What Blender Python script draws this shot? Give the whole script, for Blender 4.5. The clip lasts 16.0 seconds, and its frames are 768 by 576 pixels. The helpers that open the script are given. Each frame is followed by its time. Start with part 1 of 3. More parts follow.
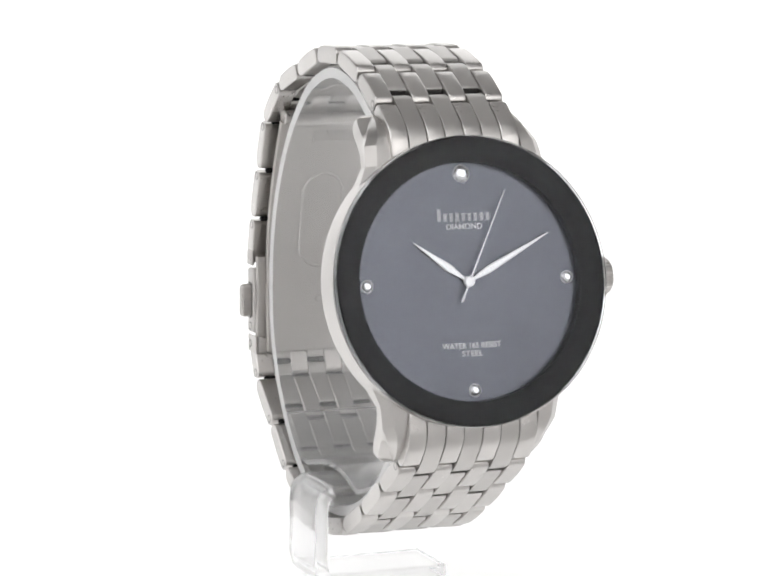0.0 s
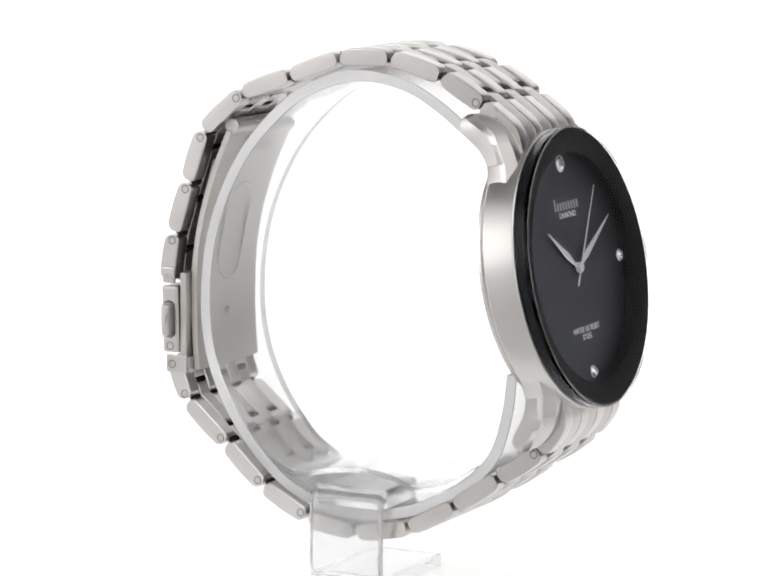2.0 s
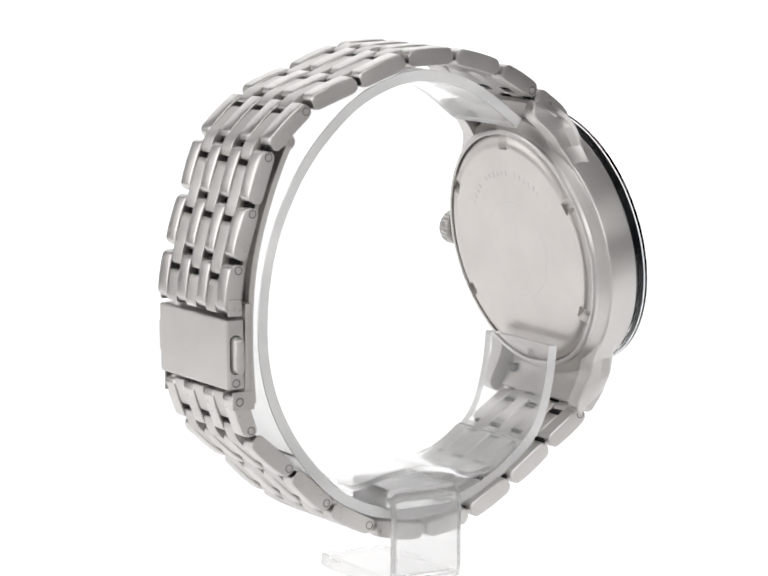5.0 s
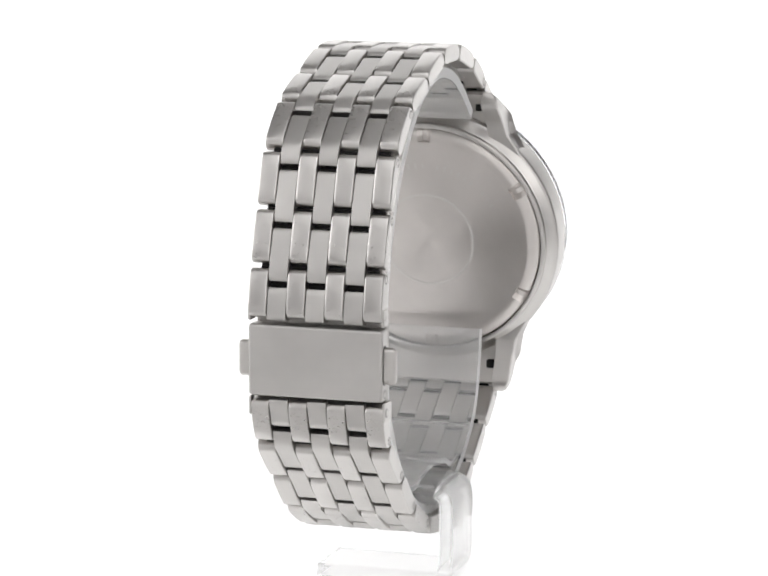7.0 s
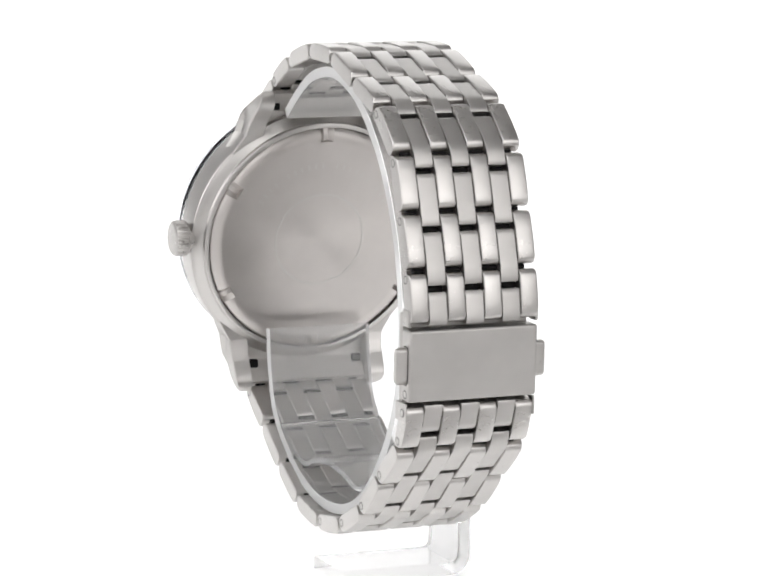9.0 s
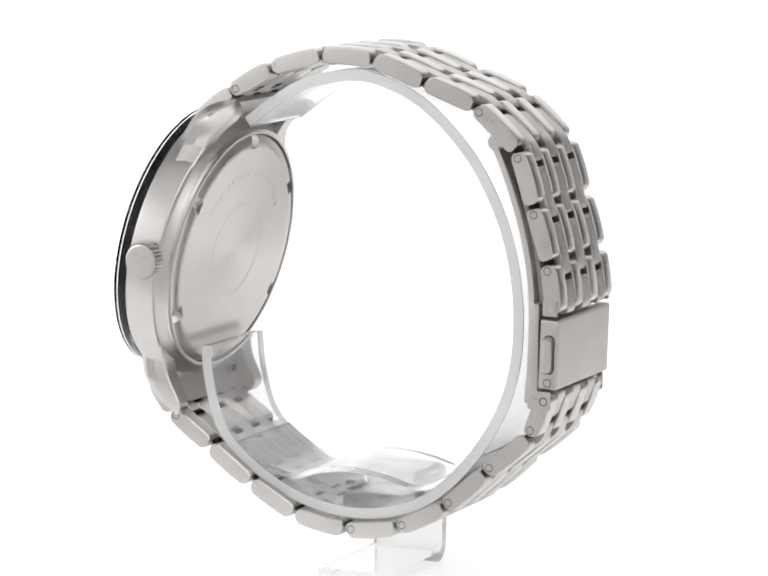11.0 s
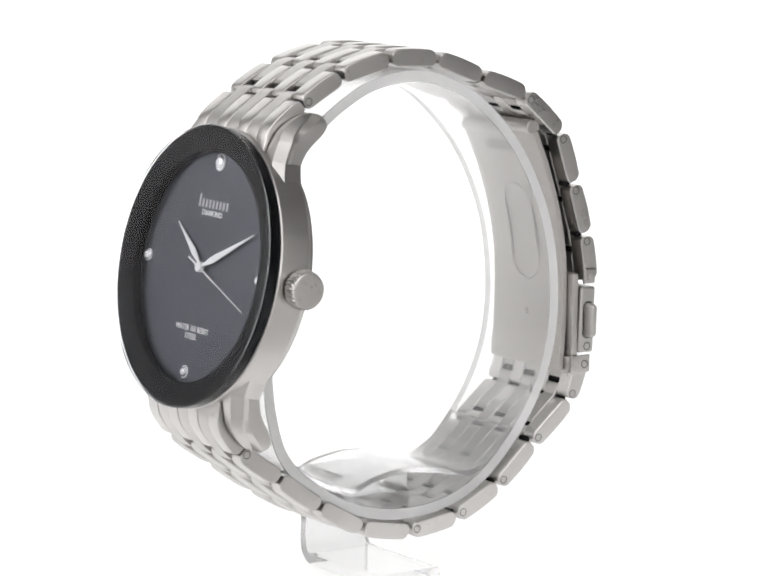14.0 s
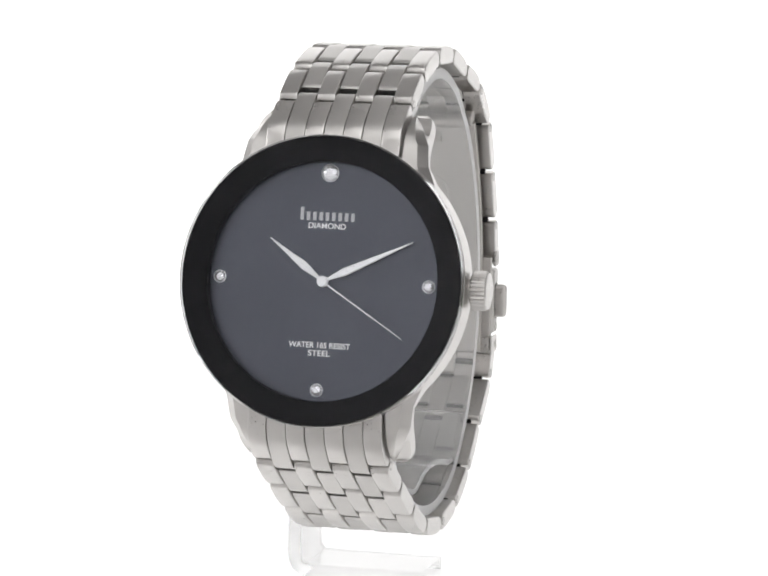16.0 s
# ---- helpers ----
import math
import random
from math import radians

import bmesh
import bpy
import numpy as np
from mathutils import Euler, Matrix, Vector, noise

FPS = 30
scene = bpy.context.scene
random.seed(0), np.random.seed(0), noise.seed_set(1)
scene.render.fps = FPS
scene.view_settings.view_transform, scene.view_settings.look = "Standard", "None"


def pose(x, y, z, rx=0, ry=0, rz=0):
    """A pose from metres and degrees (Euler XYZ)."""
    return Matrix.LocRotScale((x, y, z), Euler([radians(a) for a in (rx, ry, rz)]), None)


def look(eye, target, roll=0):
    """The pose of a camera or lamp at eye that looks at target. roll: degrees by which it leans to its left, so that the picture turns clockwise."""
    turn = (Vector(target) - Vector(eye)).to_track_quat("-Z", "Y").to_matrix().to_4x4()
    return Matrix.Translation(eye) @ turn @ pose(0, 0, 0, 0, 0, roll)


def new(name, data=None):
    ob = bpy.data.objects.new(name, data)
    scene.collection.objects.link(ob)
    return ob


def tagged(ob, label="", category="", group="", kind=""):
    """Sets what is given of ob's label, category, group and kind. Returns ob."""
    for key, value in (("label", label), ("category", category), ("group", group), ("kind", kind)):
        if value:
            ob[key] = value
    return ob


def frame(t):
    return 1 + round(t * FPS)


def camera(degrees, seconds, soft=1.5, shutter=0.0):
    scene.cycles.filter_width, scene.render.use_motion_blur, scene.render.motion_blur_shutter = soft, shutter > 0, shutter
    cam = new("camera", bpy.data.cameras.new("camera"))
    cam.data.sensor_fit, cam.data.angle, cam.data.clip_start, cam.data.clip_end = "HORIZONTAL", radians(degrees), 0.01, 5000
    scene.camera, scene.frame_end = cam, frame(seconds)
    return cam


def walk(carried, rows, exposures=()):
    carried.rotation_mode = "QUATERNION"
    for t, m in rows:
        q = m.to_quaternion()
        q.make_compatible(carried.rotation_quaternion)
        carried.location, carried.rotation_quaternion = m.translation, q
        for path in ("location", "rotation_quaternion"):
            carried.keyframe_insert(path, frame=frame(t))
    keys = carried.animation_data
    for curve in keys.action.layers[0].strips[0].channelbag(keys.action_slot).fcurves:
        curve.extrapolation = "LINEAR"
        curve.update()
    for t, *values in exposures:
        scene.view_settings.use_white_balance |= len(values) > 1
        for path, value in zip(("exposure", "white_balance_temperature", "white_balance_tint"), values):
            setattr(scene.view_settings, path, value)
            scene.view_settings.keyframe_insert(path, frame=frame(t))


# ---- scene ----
# ---- camera ----
EYE = Vector((0.0, -0.485, 0.1191))
PITCH, YAW, ROLL = 0.152136, 0.000413, 0.6156
AIM = EYE + Vector((math.sin(YAW) * math.cos(PITCH), math.cos(YAW) * math.cos(PITCH), -math.sin(PITCH)))
cam = camera(13.678, 16.0, soft=2.0)
walk(cam, [(0.0, look(EYE, AIM, ROLL)), (16.0, look(EYE, AIM, ROLL))])

# ---- studio light: a white sweep given its own glow, side softboxes, added fill softboxes ----
world = bpy.data.worlds.new("studio_dark")
world.use_nodes = True
world.node_tree.nodes["Background"].inputs[0].default_value = (0.75, 0.76, 0.8, 1)
world.node_tree.nodes["Background"].inputs[1].default_value = 0.25
scene.world = world
SWEEP_GLOW, SWEEP_BACK = 0.48, 0.85  # emission added to the paper near the watch and at its far end


LAMPS = [  # name, place, target, width, height, glow at the middle, colour
    ("softbox", (-0.85, -0.16, 0.32), (0, 0, 0.06), 1.4, 0.95, 3.0, (1.0, 0.99, 0.99)),
    ("softbox", (0.66, -0.76, 0.36), (0, 0, 0.06), 0.95, 0.95, 2.25, (1.0, 0.985, 0.975)),
    # added above and in front to brighten links that tilt upward
    ("softbox", (0.0, -0.72, 1.0), (0, 0.0, 0.05), 2.2, 1.3, 1.75, (1.0, 0.995, 0.99)),
    # added behind the camera as a broad dim fill
    ("softbox", (-0.05, -1.25, 0.42), (0, 0.0, 0.08), 2.2, 1.3, 1.25, (1.0, 0.985, 0.98)),
]


# ---- materials ----
def material(name, colour, rough=0.4, metal=0.0, **more):
    m = bpy.data.materials.new(name)
    m.use_nodes = True
    b = m.node_tree.nodes["Principled BSDF"]
    b.inputs["Base Color"].default_value = (*colour, 1)
    b.inputs["Roughness"].default_value = rough
    b.inputs["Metallic"].default_value = metal
    for key, value in more.items():
        b.inputs[key.replace("_", " ")].default_value = value
    return m


def node(m, kind, **values):
    n = m.node_tree.nodes.new(kind)
    for key, value in values.items():
        n.inputs[key.replace("_", " ")].default_value = value
    return n


def grain(m, scale, stretch, bump, rough_low, rough_high, tone=0.0, colour=None, wear=60.0):
    """Fine streaks for relief and gloss, larger soft wear for tone. scale: streaks a metre."""
    t, b = m.node_tree, m.node_tree.nodes["Principled BSDF"]
    co = node(m, "ShaderNodeTexCoord")
    mp = node(m, "ShaderNodeMapping", Scale=stretch)
    t.links.new(co.outputs["Object"], mp.inputs["Vector"])
    fine = node(m, "ShaderNodeTexNoise", Scale=scale, Detail=3.0, Roughness=0.6)
    t.links.new(mp.outputs["Vector"], fine.inputs["Vector"])
    soft = node(m, "ShaderNodeTexNoise", Scale=wear, Detail=3.0, Roughness=0.55)
    t.links.new(co.outputs["Object"], soft.inputs["Vector"])
    mix = node(m, "ShaderNodeMath")
    mix.operation = "ADD"
    half = node(m, "ShaderNodeMath")
    half.operation, half.inputs[1].default_value = "MULTIPLY", 0.6
    t.links.new(soft.outputs["Fac"], half.inputs[0])
    t.links.new(fine.outputs["Fac"], mix.inputs[0])
    t.links.new(half.outputs[0], mix.inputs[1])
    span = node(m, "ShaderNodeMapRange")
    for i, v in ((1, 0.45), (2, 1.15), (3, rough_low), (4, rough_high)):
        span.inputs[i].default_value = v
    t.links.new(mix.outputs[0], span.inputs[0])
    t.links.new(span.outputs[0], b.inputs["Roughness"])
    if bump:
        bp = node(m, "ShaderNodeBump", Strength=bump, Distance=0.00005)
        t.links.new(fine.outputs["Fac"], bp.inputs["Height"])
        t.links.new(bp.outputs["Normal"], b.inputs["Normal"])
    if tone:
        info = node(m, "ShaderNodeObjectInfo")
        vary = node(m, "ShaderNodeMapRange")
        for i, v in ((3, 1 - tone * 1.5), (4, min(1.0 + tone * 1.5, 1.09))):
            vary.inputs[i].default_value = v
        t.links.new(info.outputs["Random"], vary.inputs[0])
        base = colour or tuple(b.inputs["Base Color"].default_value)[:3]
        ramp = node(m, "ShaderNodeValToRGB")
        ramp.color_ramp.elements[0].position, ramp.color_ramp.elements[1].position = 0.3, 0.7
        ramp.color_ramp.elements[0].color = (*[c * (1 - tone) for c in base], 1)
        ramp.color_ramp.elements[1].color = (*[min(1, c * (1 + tone)) for c in base], 1)
        t.links.new(soft.outputs["Fac"], ramp.inputs[0])
        scaled = node(m, "ShaderNodeVectorMath")
        scaled.operation = "SCALE"
        t.links.new(ramp.outputs[0], scaled.inputs[0])
        t.links.new(vary.outputs[0], scaled.inputs["Scale"])
        t.links.new(scaled.outputs[0], b.inputs["Base Color"])
    return m


STEEL = (0.575, 0.558, 0.543)
polished = grain(material("polished_steel", STEEL, 0.15, 1.0), 2500, (1, 1, 1), 0.04, 0.25, 0.35, 0.04, STEEL, 120)
brushed = grain(material("brushed_steel", (0.54, 0.525, 0.51), 0.34, 1.0), 3000, (0.06, 1, 1), 0.10, 0.33, 0.45, 0.05, (0.54, 0.525, 0.51), 120)
side_steel = grain(material("satin_steel", (0.545, 0.528, 0.512), 0.3, 1.0), 3000, (1, 0.3, 0.3), 0.06, 0.24, 0.36, 0.04, (0.545, 0.528, 0.512), 120)
case_steel = grain(material("case_steel", STEEL, 0.2, 1.0), 3500, (1, 1, 0.05), 0.05, 0.28, 0.38, 0.04, STEEL, 90)
inner_steel = grain(material("plain_inner_steel", (0.55, 0.53, 0.51), 0.45, 1.0), 2500, (0.08, 1, 1), 0.08, 0.44, 0.56, 0.05, (0.55, 0.53, 0.51), 100)
back_steel = grain(material("sunburst_steel", (0.60, 0.57, 0.55), 0.34, 1.0, Anisotropic=0.75), 2500, (1, 1, 1), 0.03, 0.30, 0.38, 0.04, (0.60, 0.57, 0.55), 140)
tang = node(back_steel, "ShaderNodeTangent")
tang.direction_type, tang.axis = "RADIAL", "Z"
back_steel.node_tree.links.new(tang.outputs[0], back_steel.node_tree.nodes["Principled BSDF"].inputs["Tangent"])
etched = grain(material("etched_steel", (0.62, 0.60, 0.58), 0.5, 1.0), 4000, (1, 1, 1), 0.1, 0.42, 0.55)
# near-black stands in for the shade inside joints, slots and the button gap
gap_shade = material("joint_gap_shade", (0.015, 0.014, 0.014), 0.7, 0.0, Specular_IOR_Level=0.1)
# darker steel tone paints the shade round each pin end
groove_shade = grain(material("pin_shade_steel", (0.16, 0.155, 0.15), 0.45, 1.0), 2500, (1, 1, 1), 0.05, 0.4, 0.5)
dial_black = grain(material("satin_black_dial", (0.116, 0.121, 0.143), 0.33, 1.0), 900, (1, 1, 1), 0.0, 0.30, 0.36, 0.04, (0.116, 0.121, 0.143), 80)
ring_black = grain(material("black_enamel_ring", (0.006, 0.006, 0.007), 0.5, 0.0, Specular_IOR_Level=0.06), 1200, (1, 1, 1), 0.0, 0.42, 0.5)
print_white = grain(material("white_dial_print", (0.8, 0.8, 0.8), 0.5), 3000, (1, 1, 1), 0.0, 0.45, 0.55)
print_grey = grain(material("grey_dial_print", (0.5, 0.5, 0.51), 0.5), 3000, (1, 1, 1), 0.0, 0.45, 0.55)
hand_steel = grain(material("silver_hand", (0.90, 0.90, 0.91), 0.3, 0.35), 5000, (1, 1, 1), 0.02, 0.25, 0.35)
stone = material("cut_stone", (0.84, 0.84, 0.86), 0.14, 0.75)
crystal_glass = material("mineral_crystal", (0.98, 0.985, 1.0), 0.0, 0.0, IOR=1.2, Transmission_Weight=1.0)
acrylic = grain(material("clear_acrylic", (0.99, 0.99, 0.99), 0.02, 0.0, IOR=1.18, Transmission_Weight=0.86), 300, (1, 1, 1), 0.0, 0.08, 0.16, 0, None, 40)
block_acrylic = grain(material("thick_clear_acrylic", (0.93, 0.93, 0.93), 0.04, 0.0, IOR=1.35, Transmission_Weight=0.85), 300, (1, 1, 1), 0.0, 0.1, 0.2, 0, None, 40)


def sawn_edge():
    """White matt edge of cut acrylic: it scatters light through itself."""
    m = grain(material("sawn_acrylic_edge", (0.96, 0.96, 0.96), 0.45, 0.0, Specular_IOR_Level=0.3), 900, (1, 1, 1), 0.1, 0.35, 0.5)
    t, b = m.node_tree, m.node_tree.nodes["Principled BSDF"]
    out = [n for n in t.nodes if n.type == "OUTPUT_MATERIAL"][0]
    thru = node(m, "ShaderNodeBsdfTranslucent", Color=(0.97, 0.97, 0.97, 1))
    clear = node(m, "ShaderNodeBsdfTransparent", Color=(0.98, 0.98, 0.98, 1))
    one, two = node(m, "ShaderNodeMixShader", Fac=0.3), node(m, "ShaderNodeMixShader", Fac=0.25)
    t.links.new(b.outputs[0], one.inputs[1])
    t.links.new(thru.outputs[0], one.inputs[2])
    t.links.new(one.outputs[0], two.inputs[1])
    t.links.new(clear.outputs[0], two.inputs[2])
    t.links.new(two.outputs[0], out.inputs["Surface"])
    return m


sawn_acrylic = sawn_edge()
# paper emits in place of light thrown on it, more towards the back
sweep_white = grain(material("glowing_white_sweep", (0.88, 0.88, 0.88), 0.7), 800, (1, 1, 1), 0.05, 0.6, 0.8, 0.01, (0.88, 0.88, 0.88), 6)
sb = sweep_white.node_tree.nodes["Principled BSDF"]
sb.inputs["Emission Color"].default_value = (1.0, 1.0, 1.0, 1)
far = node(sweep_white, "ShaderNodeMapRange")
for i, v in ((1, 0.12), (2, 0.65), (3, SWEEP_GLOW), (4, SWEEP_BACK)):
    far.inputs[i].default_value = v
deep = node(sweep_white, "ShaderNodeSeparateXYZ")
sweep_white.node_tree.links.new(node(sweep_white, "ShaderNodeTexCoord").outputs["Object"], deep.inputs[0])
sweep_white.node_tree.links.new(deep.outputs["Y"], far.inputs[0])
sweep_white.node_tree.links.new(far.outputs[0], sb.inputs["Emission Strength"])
def lamp_cloth(glow, colour):
    """White cloth lit from behind, brightest at its middle."""
    m = material("lit_white_cloth", (0.8, 0.8, 0.8), 0.8)
    t, b = m.node_tree, m.node_tree.nodes["Principled BSDF"]
    co = node(m, "ShaderNodeTexCoord")
    g = node(m, "ShaderNodeTexGradient")
    g.gradient_type = "QUADRATIC_SPHERE"
    t.links.new(co.outputs["Object"], g.inputs["Vector"])
    k = node(m, "ShaderNodeMath")
    k.operation, k.inputs[1].default_value = "MULTIPLY", glow
    root = node(m, "ShaderNodeMath")
    root.operation, root.inputs[1].default_value = "POWER", 0.55
    t.links.new(g.outputs["Fac"], root.inputs[0])
    t.links.new(root.outputs[0], k.inputs[0])
    t.links.new(k.outputs[0], b.inputs["Emission Strength"])
    b.inputs["Emission Color"].default_value = (*colour, 1)
    return m


bounce_white = grain(material("white_bounce_paint", (0.78, 0.77, 0.76), 0.8), 60, (1, 1, 1), 0.1, 0.7, 0.9, 0.04, (0.78, 0.77, 0.76), 2)
wall_grey = grain(material("grey_studio_paint", (0.30, 0.29, 0.29), 0.8), 60, (1, 1, 1), 0.1, 0.7, 0.9, 0.08, (0.30, 0.29, 0.29), 2)
# tone of an added table, set for what the steel reflects
table_pale = grain(material("matt_pale_table", (0.78, 0.775, 0.77), 0.6), 700, (1, 1, 1), 0.05, 0.5, 0.7, 0.03, (0.78, 0.775, 0.77), 9)


# ---- mesh helpers (millimetres in, metres out) ----
MM = 0.001
BASE = 42.6  # the bracelet's lowest point lies this far under the watch's middle


def flat_faces(mesh):
    """Normals weighted by area, so that flats stay flat and only the narrow edges between them are round."""
    normals = np.array([f.normal for f in mesh.polygons])
    areas = np.array([f.area for f in mesh.polygons])
    at = [[] for v in mesh.vertices]
    for f in mesh.polygons:
        for v in f.vertices:
            at[v].append(f.index)
    out = []
    for f in mesh.polygons:
        own = normals[f.index]
        for v in f.vertices:
            near = [k for k in at[v] if normals[k] @ own > 0.848]
            total = (normals[near] * areas[near][:, None]).sum(axis=0) if near else own
            out.append(tuple(total / max(1e-20, np.linalg.norm(total))))
    mesh.normals_split_custom_set(out)


def part(name, bm, mat, parent=None, label="", m=None, smooth=True):
    mesh = bpy.data.meshes.new(name)
    bmesh.ops.recalc_face_normals(bm, faces=bm.faces)
    bm.to_mesh(mesh)
    bm.free()
    mesh.materials.append(mat)
    if mat in (acrylic, block_acrylic):
        mesh.materials.append(sawn_acrylic)
    if smooth:
        mesh.shade_smooth()
        flat_faces(mesh)
    return placed(name, mesh, parent, label, m)


def placed(name, mesh, parent=None, label="", m=None):
    ob = new(name, mesh)
    if parent:
        ob.parent = parent
    if m is not None:
        ob.matrix_basis = m
    if label:
        ob["label"] = label
    return ob


def loops(bm, rings, close_ring=True, caps=True):
    """Skin a row of rings of points (millimetres)."""
    vs = [[bm.verts.new(Vector(p) * MM) for p in ring] for ring in rings]
    n = len(rings[0])
    for a, b in zip(vs, vs[1:]):
        for i in range(n if close_ring else n - 1):
            bm.faces.new((a[i], a[(i + 1) % n], b[(i + 1) % n], b[i]))
    if caps:
        bm.faces.new(vs[0][::-1])
        bm.faces.new(vs[-1])
    return bm


def box(lo, hi, bevel=0.15, segments=2, bm=None):
    bm = bm or bmesh.new()
    made = bmesh.ops.create_cube(bm, size=1)["verts"]
    for v in made:
        v.co = Vector([(lo[i] + (v.co[i] + 0.5) * (hi[i] - lo[i])) * MM for i in range(3)])
    if bevel:
        edges = list({e for v in made for e in v.link_edges})
        bmesh.ops.bevel(bm, geom=edges, offset=bevel * MM, segments=segments, profile=0.5, affect="EDGES")
    return bm


def lathe(profile, steps=96, bm=None, closed=False):
    """Turn (radius, height) pairs round z."""
    bm = bm or bmesh.new()
    rings = []
    for r, z in profile:
        if r <= 0:
            rings.append([bm.verts.new((0, 0, z * MM))])
        else:
            rings.append([bm.verts.new((r * MM * math.cos(a), r * MM * math.sin(a), z * MM)) for a in np.linspace(0, math.tau, steps, endpoint=False)])
    pairs = list(zip(rings, rings[1:])) + ([(rings[-1], rings[0])] if closed else [])
    for a, b in pairs:
        for i in range(steps):
            j = (i + 1) % steps
            f = [a[i % len(a)], a[j % len(a)], b[j % len(b)], b[i % len(b)]]
            f = list(dict.fromkeys(f))
            if len(f) > 2:
                bm.faces.new(f)
    return bm


def rod(a, b, r, steps=20, bevel=0.15):
    """A round pin from a to b (millimetres)."""
    a, b = Vector(a), Vector(b)
    bm = lathe([(0, 0), (r - bevel, 0), (r, bevel), (r, (b - a).length - bevel), (r - bevel, (b - a).length), (0, (b - a).length)], steps)
    q = (b - a).to_track_quat("Z", "Y").to_matrix().to_4x4()
    bmesh.ops.transform(bm, matrix=Matrix.Translation(a * MM) @ q, verts=bm.verts)
    return bm


def smooth_path(points, n):
    """n points spread evenly over a smooth curve through the given ones."""
    p = [Vector(q) for q in points]
    p = [p[0] * 2 - p[1]] + p + [p[-1] * 2 - p[-2]]
    fine = []
    for i in range(1, len(p) - 2):
        for k in range(16):
            u = k / 16
            a, b, c, d = p[i - 1], p[i], p[i + 1], p[i + 2]
            fine.append(0.5 * (2 * b + (c - a) * u + (2 * a - 5 * b + 4 * c - d) * u * u + (3 * b - a - 3 * c + d) * u ** 3))
    fine.append(p[-2])
    s = np.concatenate([[0], np.cumsum([(b - a).length for a, b in zip(fine, fine[1:])])])
    out = []
    for q in np.linspace(0, s[-1], n):
        out.append(tuple(float(np.interp(q, s, [f[k] for f in fine])) for k in range(2)))
    return out


def strip(path, thick, lo, hi, axis, soft=0.08, sawn=0):
    """A bent plate: a path in the plane across the axis, as wide as lo to hi along it. axis: 0 for a path in y, z; 1 for one in x, z."""
    n, left, right = len(path), [], []
    for i, p in enumerate(path):
        a, b = Vector(path[max(0, i - 1)]), Vector(path[min(n - 1, i + 1)])
        d = (b - a).normalized()
        o = Vector((-d.y, d.x)) * thick / 2
        left.append(Vector(p) + o)
        right.append(Vector(p) - o)
    bm = bmesh.new()
    rings = []
    for x, k in ((lo, 1 - 2 * soft / thick), (lo + soft, 1.0), (hi - soft, 1.0), (hi, 1 - 2 * soft / thick)):
        ring = []
        for a, b in zip(left, right):
            ring.append((a + b) / 2 + (a - b) / 2 * k)
        for a, b in reversed(list(zip(left, right))):
            ring.append((a + b) / 2 - (a - b) / 2 * k)
        rings.append([(x, q.x, q.y) if axis == 0 else (q.x, x, q.y) for q in ring])
    vs = [[bm.verts.new(Vector(p) * MM) for p in ring] for ring in rings]
    m = 2 * n
    for a, b in zip(vs, vs[1:]):
        for i in range(m):
            bm.faces.new((a[i], a[(i + 1) % m], b[(i + 1) % m], b[i]))
    for ring in (vs[0], vs[-1]):
        for i in range(n - 1):
            bm.faces.new((ring[i], ring[i + 1], ring[m - 2 - i], ring[m - 1 - i])).material_index = sawn
    return bm


# ---- setting: a white sweep in an unseen room, grey with two white bounce faces ----
def sweep():
    prof = [(-0.036, 0.0), (-0.02, 0.0), (0.0, 0.0), (0.3, 0.0), (0.45, 0.0)]
    prof += [(0.45 + 0.55 * math.sin(a), 0.55 - 0.55 * math.cos(a)) for a in np.linspace(0.15, math.pi / 2, 10)]
    prof += [(1.0, 0.9), (1.0, 1.3)]
    bm = bmesh.new()
    # narrow near the watch so that the case reflects less white
    wide = [float(np.interp(y, (0.3, 0.6, 0.75, 0.9), (0.22, 0.75, 0.8, 0.94))) for y, z in prof]
    rings = [[bm.verts.new((x * w, y, z)) for x in np.linspace(-1, 1, 9)] for (y, z), w in zip(prof, wide)]
    rings += [[bm.verts.new((x * w, y + (0.01 if z > 0.4 else 0), z - 0.01)) for x in np.linspace(-1, 1, 9)] for (y, z), w in zip(prof[::-1], wide[::-1])]
    rings.append(rings[0])
    for a, b in zip(rings, rings[1:]):
        for i in range(8):
            bm.faces.new((a[i], a[i + 1], b[i + 1], b[i]))
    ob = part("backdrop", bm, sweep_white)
    return tagged(ob, "seamless white paper sweep under and behind the watch, given its own glow", "backdrop", kind="structure")


def room():
    for name, lo, hi in (("ground", (-1500, -1500, -140), (1500, 1500, -100)), ("ceiling", (-1500, -1500, 1900), (1500, 1500, 1950)),
                         ("wall_north", (-1500, 1500, -100), (1500, 1560, 1900)), ("wall_south", (-1500, -1560, -100), (1500, -1500, 1900)),
                         ("wall_west", (-1560, -1500, -100), (-1500, 1500, 1900)), ("wall_east", (1500, -1500, -100), (1560, 1500, 1900))):
        # unseen ceiling and south wall are white to bounce light onto the steel
        tagged(part(name, box(lo, hi, 0), bounce_white if name in ("ceiling", "wall_south") else wall_grey), "plain matt painted surface of an unseen room added round the set", name.split("_")[0], kind="structure")
    # out of view; it reflects light into the clasp and lower links
    tagged(part("table_top", box((-700, -900, -50), (700, 1200, -12), 4), table_pale), "unseen matt pale grey table added under the paper sweep as a reflector", "table", kind="structure")


